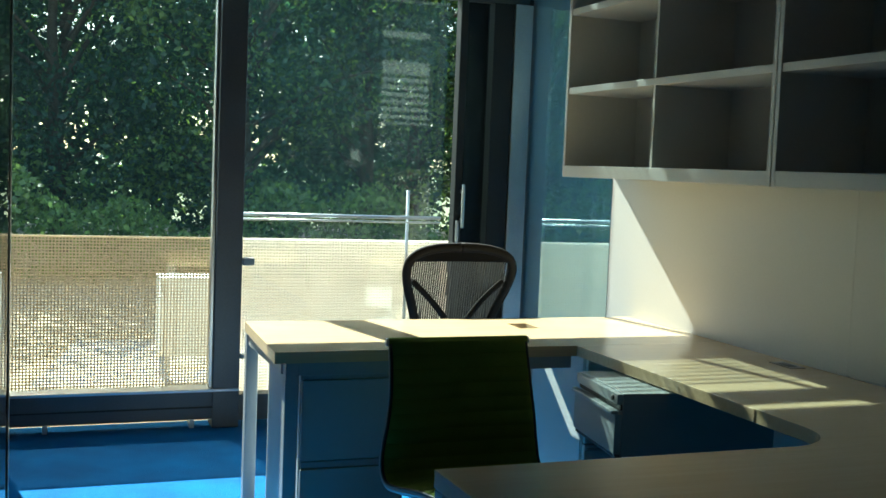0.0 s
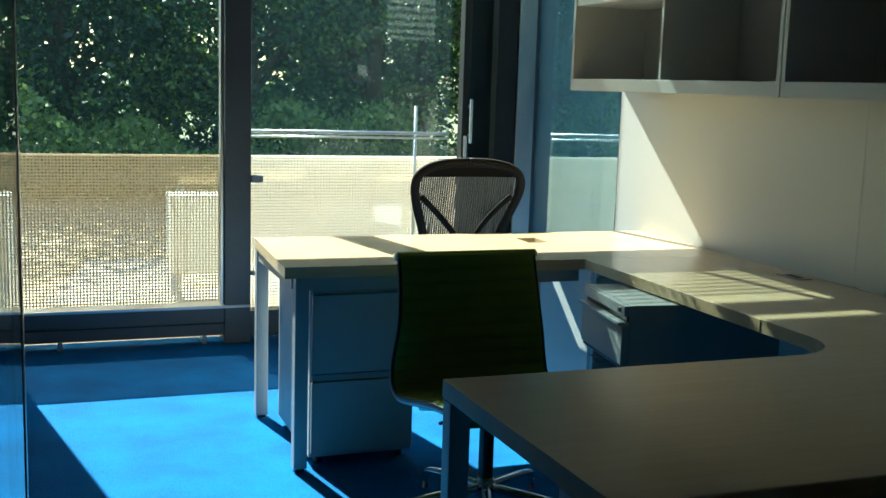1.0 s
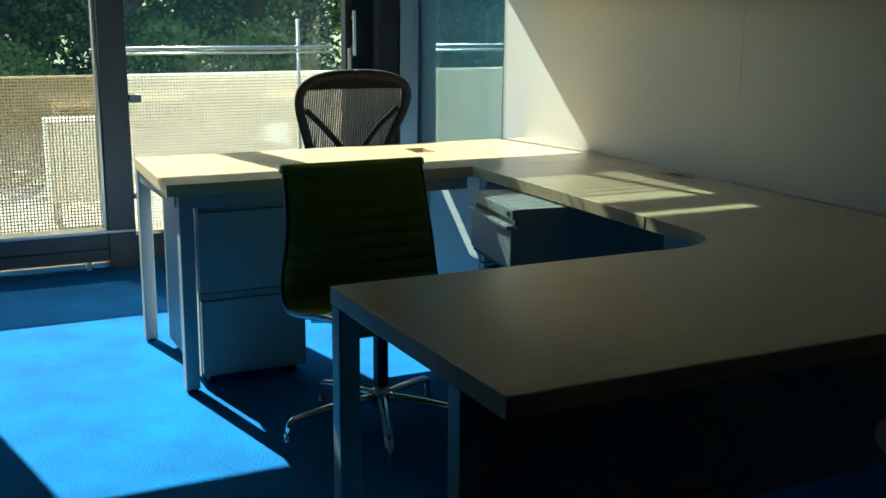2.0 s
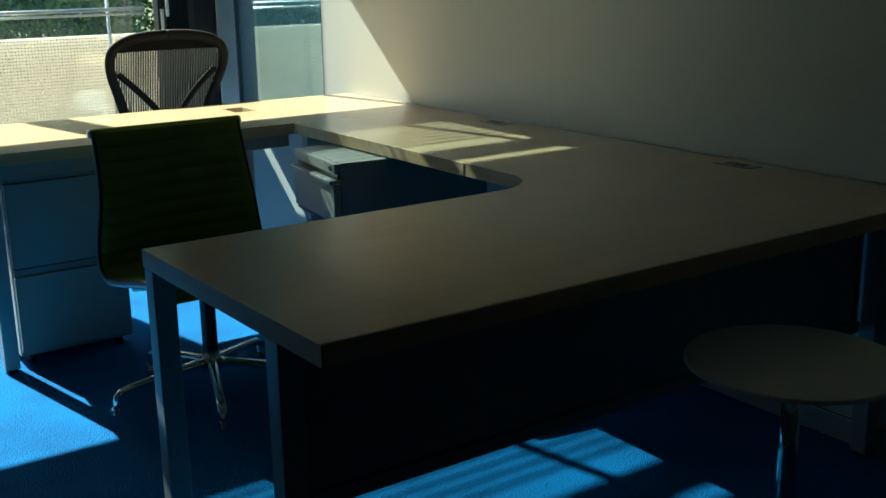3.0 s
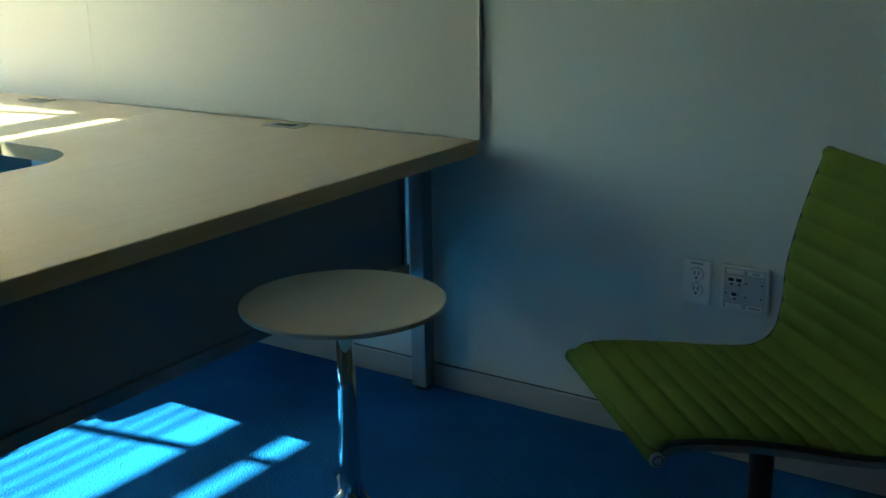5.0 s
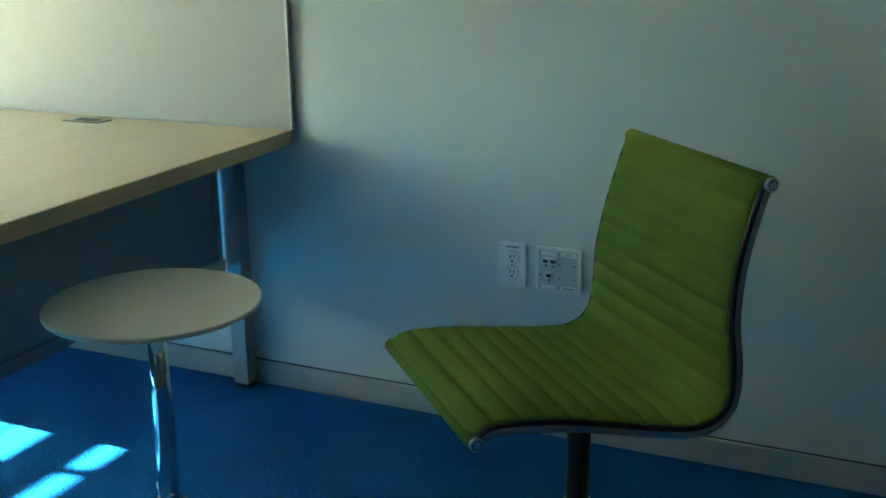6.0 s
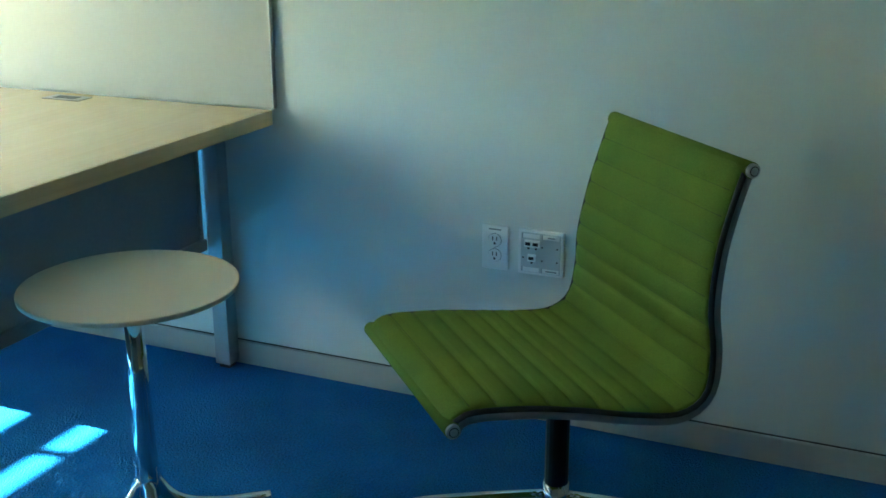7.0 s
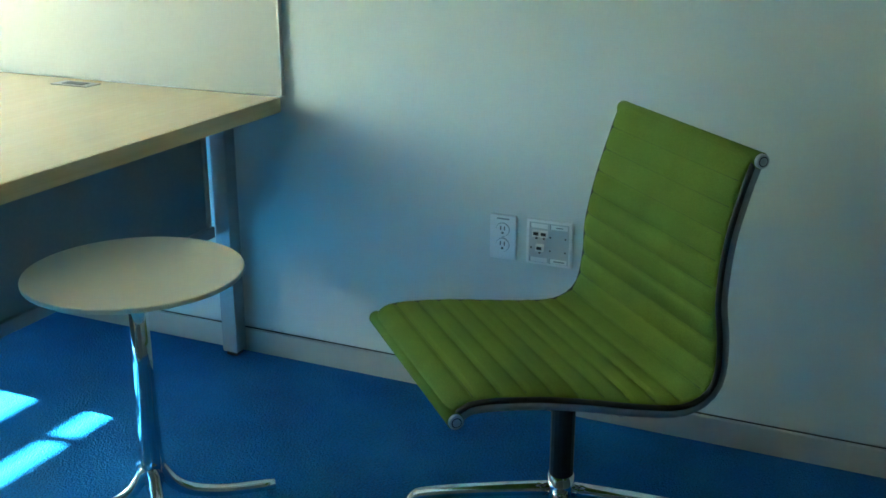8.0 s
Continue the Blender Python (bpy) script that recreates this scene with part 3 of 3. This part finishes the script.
def hung_drawer(at, turn, w, d, h):
    """A shallow drawer unit on slides under the worktop; the front looks along local -y."""
    t = thing("hung_drawer_unit", "shallow grey steel drawer unit hung under the return worktop, sun-striped top", "drawer unit", at, turn)
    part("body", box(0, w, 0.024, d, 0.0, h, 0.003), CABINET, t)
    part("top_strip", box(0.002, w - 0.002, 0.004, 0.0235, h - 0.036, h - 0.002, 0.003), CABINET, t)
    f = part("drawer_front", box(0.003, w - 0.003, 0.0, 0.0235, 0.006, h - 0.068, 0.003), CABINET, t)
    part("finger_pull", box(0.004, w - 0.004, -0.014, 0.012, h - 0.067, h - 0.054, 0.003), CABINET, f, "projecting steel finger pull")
    part("pull_recess", box(0.006, w - 0.006, 0.016, 0.0238, h - 0.054, h - 0.037), BLACK, f, "dark recess above the pull")
    part("lock", tube([(w - 0.035, 0.004, h - 0.019), (w - 0.035, -0.001, h - 0.019)], 0.008, 12), BLACK, t, "small dark lock")
    part("base_strip", box(0.004, w - 0.004, 0.008, 0.03, -0.008, 0.0, 0.001), BLACK, t)
    for x in (0.05, w - 0.09):
        part("slide", box(x, x + 0.04, 0.22, d - 0.02, h, DZ - 0.0405 - at[2]), BLACK, t, "black slide rail")


hung_drawer((-0.785, 1.965, 0.492), -97.6, 0.38, 0.56, 0.203)


def file_cabinet(x0, x1, y0, y1, h):
    """A closed steel cabinet whose side faces the knee space."""
    t = thing("file_cabinet", "grey enamelled steel file cabinet filling the desk corner", "file cabinet", (x0, y0, 0))
    w, d = x1 - x0, y1 - y0
    part("body", box(0.003, w, 0.022, d, 0.03, h, 0.003), ENAMEL, t)
    part("side_sheet", box(0.0, 0.0028, 0.03, d - 0.006, 0.034, h - 0.004), ENAMEL, t)
    for a, b in ((0.035, 0.355), (0.362, h - 0.01)):
        f = part("drawer_front", box(0.006, w - 0.004, 0.0, 0.0215, a, b, 0.003), ENAMEL, t)
        part("finger_pull", box(0.01, w - 0.008, -0.012, 0.001, b - 0.022, b - 0.012, 0.003), LEG, f)
    part("plinth", box(0.02, w - 0.02, 0.04, d - 0.02, 0.0, 0.031), BLACK, t)


file_cabinet(-0.60, -0.12, 2.222, 2.70, 0.697)


# ---- green ribbed chairs ----
def ribbed_chair(at, turn, base_turn, legs=4):
    """Armless ribbed chair on a star base; it faces local +y."""
    t = thing("ribbed_chair", "green ribbed felt chair with polished aluminium side frames", "chair", at, turn, "green chairs")
    prof = spline([(a, b, 0) for a, b in [(0.235, 0.425), (0.20, 0.446), (0.10, 0.440), (0.0, 0.424), (-0.10, 0.405), (-0.185, 0.398), (-0.234, 0.428), (-0.246, 0.50), (-0.243, 0.58), (-0.258, 0.68), (-0.285, 0.775), (-0.303, 0.826)]], 10)
    prof = [Vector((0, v[0], v[1])) for v in prof]
    # arc length along the profile sets the ribs
    acc = [0.0]
    for a, b in zip(prof, prof[1:]):
        acc.append(acc[-1] + (b - a).length)
    ribs, hw = 19, 0.236
    bm = bmesh.new()
    top, bot = [], []
    fine = []
    for i in range(ribs * 8 + 1):
        s = acc[-1] * i / (ribs * 8)
        k = max(j for j in range(len(acc)) if acc[j] <= s + 1e-9)
        k = min(k, len(acc) - 2)
        f = (s - acc[k]) / (acc[k + 1] - acc[k])
        p = prof[k].lerp(prof[k + 1], f)
        d = (prof[k + 1] - prof[k]).normalized()
        fine.append((p, Vector((0, d.z, -d.y)), i))
    xs = [-hw, -hw + 0.006, -hw + 0.03, -0.12, 0, 0.12, hw - 0.03, hw - 0.006, hw]
    fall = [0.0, 0.55, 0.95, 1, 1, 1, 0.95, 0.55, 0.0]
    n_f = len(fine) - 1
    wide = [1.0 + 0.15 * math.exp(-((k / n_f - 0.52) / 0.22) ** 2) - 0.02 * math.exp(-((k / n_f) / 0.15) ** 2) for k in range(n_f + 1)]
    for p, nrm, i in fine:
        puff = 0.0095 * (abs(math.sin(math.pi * i / 8)) ** 0.42) + 0.006
        top.append([bm.verts.new(p + nrm * puff * w + Vector((x * wide[i], 0, 0))) for x, w in zip(xs, fall)])
        bot.append([bm.verts.new(p - nrm * 0.008 * w + Vector((x * wide[i], 0, 0))) for x, w in zip(xs, fall)])
    for rows, flip in ((top, False), (bot, True)):
        for r0, r1 in zip(rows, rows[1:]):
            for a in range(len(xs) - 1):
                q = (r0[a], r0[a + 1], r1[a + 1], r1[a])
                bm.faces.new(q[::-1] if flip else q)
    bmesh.ops.remove_doubles(bm, verts=bm.verts, dist=0.0004)
    cushion = part("ribbed_cushion", bm, FELT, t, smooth=True)
    bm = bmesh.new()
    for p, nrm, i in fine[8:-8:8]:
        c, h_ = p + nrm * 0.0055, (hw - 0.012) * wide[i]
        tube([c + Vector((-h_, 0, 0)), c + Vector((h_, 0, 0))], 0.0011, 5, bm)
    part("stitching", bm, STITCH, cushion, "dark stitched seams")
    rim = [(v[0], v[1], wide[v[2]]) for v in fine][::3]
    for sx in (-1, 1):
        pts = [p - n * 0.011 + Vector((sx * (hw * g + 0.001), 0, 0)) for p, n, g in rim]
        fr = part("side_frame", tube(pts, 0.0088, 10, squash=0.75, up=(1, 0, 0)), SIDE_RAIL, t, "brushed aluminium side frame", smooth=True)
        part("edge_piping", tube([p - n * 0.001 + Vector((sx * (hw * g + 0.002), 0, 0)) for p, n, g in rim], 0.0058, 6, up=(1, 0, 0)), BLACK, fr, "dark edge piping", smooth=True)
    for (y, z), nm, hx in (((0.232, 0.422), "front_tube", hw * 0.98), ((-0.310, 0.820), "top_tube", hw)):
        b = part(nm, tube([(-hx - 0.008, y, z), (hx + 0.008, y, z)], 0.0145, 16, up=(0, 0, 1)), FELT, t, smooth=True)
        for sx in (-1, 1):
            c = part("end_cap", tube([(sx * (hx + 0.006), y, z), (sx * (hx + 0.014), y, z), (sx * (hx + 0.0155), y, z)], [0.0128, 0.0128, 0.0105], 20), ALU, b, "round aluminium end cap")
            part("cap_groove", tube([(sx * (hx + 0.0150), y, z), (sx * (hx + 0.0159), y, z)], 0.0088, 20), BLACK, c, "dark ring groove")
            part("cap_disc", tube([(sx * (hx + 0.0150), y, z), (sx * (hx + 0.0166), y, z)], 0.0072, 20), ALU, c)
    BY = -0.082
    part("seat_bridge", tube([(-hw * 0.97, BY, 0.384), (-0.1, BY, 0.372), (0.1, BY, 0.372), (hw * 0.97, BY, 0.384)], 0.013, 10), ALU, t, smooth=True)
    part("back_bridge", tube([(-hw * 0.86, -0.276, 0.64), (0, -0.296, 0.64), (hw * 0.86, -0.276, 0.64)], 0.010, 10), ALU, t, smooth=True)
    part("tilt_box", box(-0.06, 0.06, BY - 0.07, BY + 0.08, 0.34, 0.386, 0.012), ALU, t)
    part("column", tube([(0, BY, 0.13), (0, BY, 0.35)], 0.024, 16), BLACK, t, "black gas column", smooth=False)
    part("lever", tube(spline([(0.03, BY, 0.35), (0.10, BY, 0.335), (0.17, BY + 0.02, 0.33)], 4), 0.006, 8), BLACK, t, smooth=True)
    part("hub", tube([(0, BY, 0.07), (0, BY, 0.105), (0, BY, 0.135)], [0.03, 0.028, 0.026], 16), CHROME, t, "polished hub", smooth=True)
    for k in range(legs):
        a = radians(base_turn + 360 / legs * k)
        c, s_ = math.cos(a), math.sin(a)
        pts = spline([(0.02 * c, BY + 0.02 * s_, 0.10), (0.14 * c, BY + 0.14 * s_, 0.088), (0.27 * c, BY + 0.27 * s_, 0.07), (0.305 * c, BY + 0.305 * s_, 0.055), (0.315 * c, BY + 0.315 * s_, 0.02)], 4)
        n_ = len(pts)
        leg = part("base_leg", tube(pts, [0.019 - 0.006 * i / n_ for i in range(n_)], 10, squash=0.75), CHROME, t, "polished aluminium base leg", smooth=True)
        part("glide", tube([(0.315 * c, BY + 0.315 * s_, 0.0), (0.315 * c, BY + 0.315 * s_, 0.022)], [0.017, 0.012], 12), CHROME, leg)
    return t


ribbed_chair((-0.553, -0.888, 0), 43.5, 64)
ribbed_chair((-1.252, 1.60, 0), 180, 0, 5)


# ---- mesh task chair behind the far worktop ----
def task_chair(at, turn):
    t = thing("mesh_task_chair", "black mesh-back task chair with a waisted frame", "chair", at, turn)
    half = [(x, z * 0.972) for x, z in [(0.0, 1.052), (0.10, 1.048), (0.19, 1.03), (0.245, 0.995), (0.262, 0.94), (0.25, 0.87), (0.222, 0.79), (0.195, 0.71), (0.18, 0.62), (0.165, 0.54), (0.12, 0.50), (0.0, 0.49)]]

    def bow(x, z):
        return -0.02 - 0.09 * ((z - 0.70) / 0.35) * (z > 0.70) - 0.5 * x * x + 0.02

    right = spline([(x, bow(x, z), z) for x, z in half], 5)
    loop = right + [Vector((-p.x, p.y, p.z)) for p in right[::-1][1:]]
    part("back_frame", tube(loop, 0.022, 10, squash=0.8, up=(0, 1, 0)), CHAIR_BLACK, t, "black moulded back frame", smooth=True)

    def half_width(z):
        best = 0.15
        for a, b in zip(half[3:], half[4:]):
            if b[1] <= z <= a[1]:
                best = a[0] + (b[0] - a[0]) * (a[1] - z) / (a[1] - b[1])
        if z > 0.967:
            for a, b in zip(half, half[1:4]):
                if b[1] <= z <= a[1]:
                    best = a[0] + (b[0] - a[0]) * (a[1] - z) / (a[1] - b[1])
        return best

    bm = bmesh.new()
    for i in range(45):
        x = -0.25 + i * 0.5 / 44
        zs = [0.49 + 0.525 * k / 30 for k in range(31)]
        ok = [z for z in zs if half_width(z) > abs(x) + 0.004]
        if len(ok) > 1:
            pts = [Vector((x, bow(x, z) + 0.004, z)) for z in (ok[0], *ok[4:-1:6], ok[-1])]
            for a, b in zip(pts, pts[1:]):
                quad_bar(bm, a, b, 0.0032)
    part("mesh_back", bm, PELLICLE, t, "dark woven mesh strands")
    # top band and the V-shaped carrier behind the mesh
    bm = bmesh.new()
    rows = []
    for k in range(7):
        z = 0.955 + 0.05 * k / 6
        w = half_width(z) - 0.006
        rows.append([bm.verts.new((w * u, bow(w * u, z) - 0.004, z)) for u in (-1, -.6, -.2, .2, .6, 1)])
    for r0, r1 in zip(rows, rows[1:]):
        for a in range(5):
            bm.faces.new((r0[a], r0[a + 1], r1[a + 1], r1[a]))
    bmesh.ops.solidify(bm, geom=bm.faces[:], thickness=0.006)
    part("top_band", bm, CHAIR_BLACK, t, smooth=True)
    for sx in (-1, 1):
        part("carrier_arm", tube(spline([(0.02 * sx, -0.055, 0.58), (0.045 * sx, -0.06, 0.67), (0.13 * sx, -0.055, 0.775), (0.225 * sx, -0.065, 0.865)], 5), 0.012, 8, squash=1.2), CHAIR_BLACK, t, smooth=True)
    part("spine", tube([(0, -0.06, 0.44), (0, -0.06, 0.66)], 0.03, 10, squash=0.6, up=(0, 1, 0)), CHAIR_BLACK, t, smooth=True)
    part("seat", prism([(0.25 * math.cos(a) * (1 + 0.12 * math.cos(2 * a) ** 2), 0.24 + 0.23 * math.sin(a)) for a in [2 * math.pi * k / 28 for k in range(28)]], 0.44, 0.475, 0.008), PELLICLE, t, "black mesh seat")
    part("column", tube([(0, 0.2, 0.13), (0, 0.2, 0.43)], 0.027, 12), CHAIR_BLACK, t, smooth=True)
    for k in range(5):
        a = radians(18 + 72 * k)
        e = Vector((0.31 * math.cos(a), 0.2 + 0.31 * math.sin(a), 0.075))
        leg = part("base_leg", tube([(0, 0.2, 0.13), e], [0.028, 0.016], 8), CHAIR_BLACK, t, smooth=True)
        part("caster", tube([e + Vector((-0.02, 0, -0.045)), e + Vector((0.02, 0, -0.045))], 0.03, 12), CHAIR_BLACK, leg, smooth=True)


task_chair((-0.715, 3.355, 0), 0)


# ---- round side table ----
def side_table():
    t = thing("side_table", "small round cream side table on a chrome pedestal", "side table", (-0.799, -0.166, 0))
    ring = [(0.211 * math.cos(2 * math.pi * k / 64), 0.211 * math.sin(2 * math.pi * k / 64)) for k in range(64)]
    part("top", prism(ring, 0.541, 0.552, 0.003), TABLETOP, t)
    part("top_plate", tube([(0, 0, 0.526), (0, 0, 0.541)], 0.07, 24), CHROME, t)
    part("column", tube([(0, 0, 0.055), (0, 0, 0.09), (0, 0, 0.14), (0, 0, 0.2), (0, 0, 0.34), (0, 0, 0.527)], [0.012, 0.022, 0.0235, 0.0215, 0.0195, 0.018], 20), CHROME, t, smooth=True)
    for k in range(4):
        a = radians(-45 + 90 * k)
        c, s_ = math.cos(a), math.sin(a)
        pts = spline([(0.008 * c, 0.008 * s_, 0.18), (0.0155 * c, 0.0155 * s_, 0.12), (0.055 * c, 0.055 * s_, 0.065), (0.13 * c, 0.13 * s_, 0.038), (0.25 * c, 0.25 * s_, 0.028)], 5)
        n_ = len(pts)
        leg = part("leg", tube(pts, [0.010 + 0.004 * min(1, i / 5) - 0.004 * max(0, i - 10) / n_ for i in range(n_)], 10), CHROME, t, smooth=True)
        part("glide", tube([(0.243 * c, 0.243 * s_, 0.0), (0.243 * c, 0.243 * s_, 0.03)], [0.012, 0.009], 12), CHROME, leg)


side_table()


# ---- wall plates ----
def outlet(y):
    t = thing("power_outlet", "white duplex power outlet on the wall", "outlet", (XR, y, 0.442), group="power outlets")
    part("plate", box(-0.008, -0.0002, -0.035, 0.035, -0.057, 0.057, 0.0035), PLATE, t)
    for z in (0.0195, -0.0195):
        f = part("socket", tube([(-0.008, 0, z), (-0.0102, 0, z)], 0.0165, 24), PLATE, t)
        part("socket_gap", tube([(-0.0078, 0, z), (-0.0084, 0, z)], 0.0173, 24), SLOT, t, "dark gap round the socket")
        part("slot", box(-0.0109, -0.0101, 0.004, 0.0062, z - 0.001, z + 0.009), SLOT, f)
        part("slot", box(-0.0109, -0.0101, -0.0062, -0.004, z - 0.001, z + 0.009), SLOT, f)
        part("ground_hole", box(-0.0109, -0.0101, -0.0025, 0.0025, z - 0.0105, z - 0.0055), SLOT, f)
    part("screw", tube([(-0.008, 0, 0), (-0.0095, 0, 0)], 0.003, 10), ALU, t)
    part("printed_bar", box(-0.0084, -0.008, -0.016, 0.016, 0.045, 0.0485), PRINT, t)


def data_plate():
    """A square data plate: raised rim, label strips, three jack modules and blank positions."""
    t = thing("data_plate", "white square data plate with three small jacks", "data plate", (XR, -0.736, 0.442))
    part("plate", box(-0.010, -0.0002, -0.058, 0.058, -0.057, 0.057, 0.003), PLATE, t)
    part("face", box(-0.0115, -0.0098, -0.050, 0.050, -0.050, 0.050, 0.0006), INSET, t)
    for y, z in ((0.030, 0.024), (0.011, 0.024), (0.021, -0.012)):
        j = part("jack", box(-0.020, -0.0113, y - 0.0095, y + 0.0095, z - 0.0085, z + 0.0085, 0.0012), PLATE, t)
        part("jack_opening", box(-0.0206, -0.0198, y - 0.0065, y + 0.0065, z - 0.004, z + 0.004), SLOT, j)
        part("catch", box(-0.016, -0.0113, y - 0.002, y + 0.002, z - 0.0145, z - 0.0087), SLOT, j)
    for y, z in ((0.024, 0.042), (-0.026, 0.042), (0.024, -0.043), (-0.026, -0.043)):
        k = part("label_window", box(-0.0124, -0.0113, y - 0.021, y + 0.021, z - 0.0055, z + 0.0055, 0.0005), PLATE, t)
        part("clip", box(-0.0130, -0.0115, y + 0.021, y + 0.0228, z - 0.006, z + 0.006), PRINT, k)
    part("printed_bar", box(-0.0130, -0.0123, -0.042, -0.014, -0.0445, -0.0415), PRINT, t)
    part("printed_bar", box(-0.0130, -0.0123, -0.036, -0.018, 0.0408, 0.0432), PRINT, t)
    for y, z in ((-0.004, 0.016), (-0.042, 0.016), (0.044, -0.014), (-0.004, -0.018), (-0.042, -0.018)):
        part("knockout_notch", box(-0.0122, -0.0113, y - 0.002, y + 0.002, z - 0.0018, z + 0.0018), SLOT, t)


outlet(-0.617)
outlet(-1.126)
data_plate()
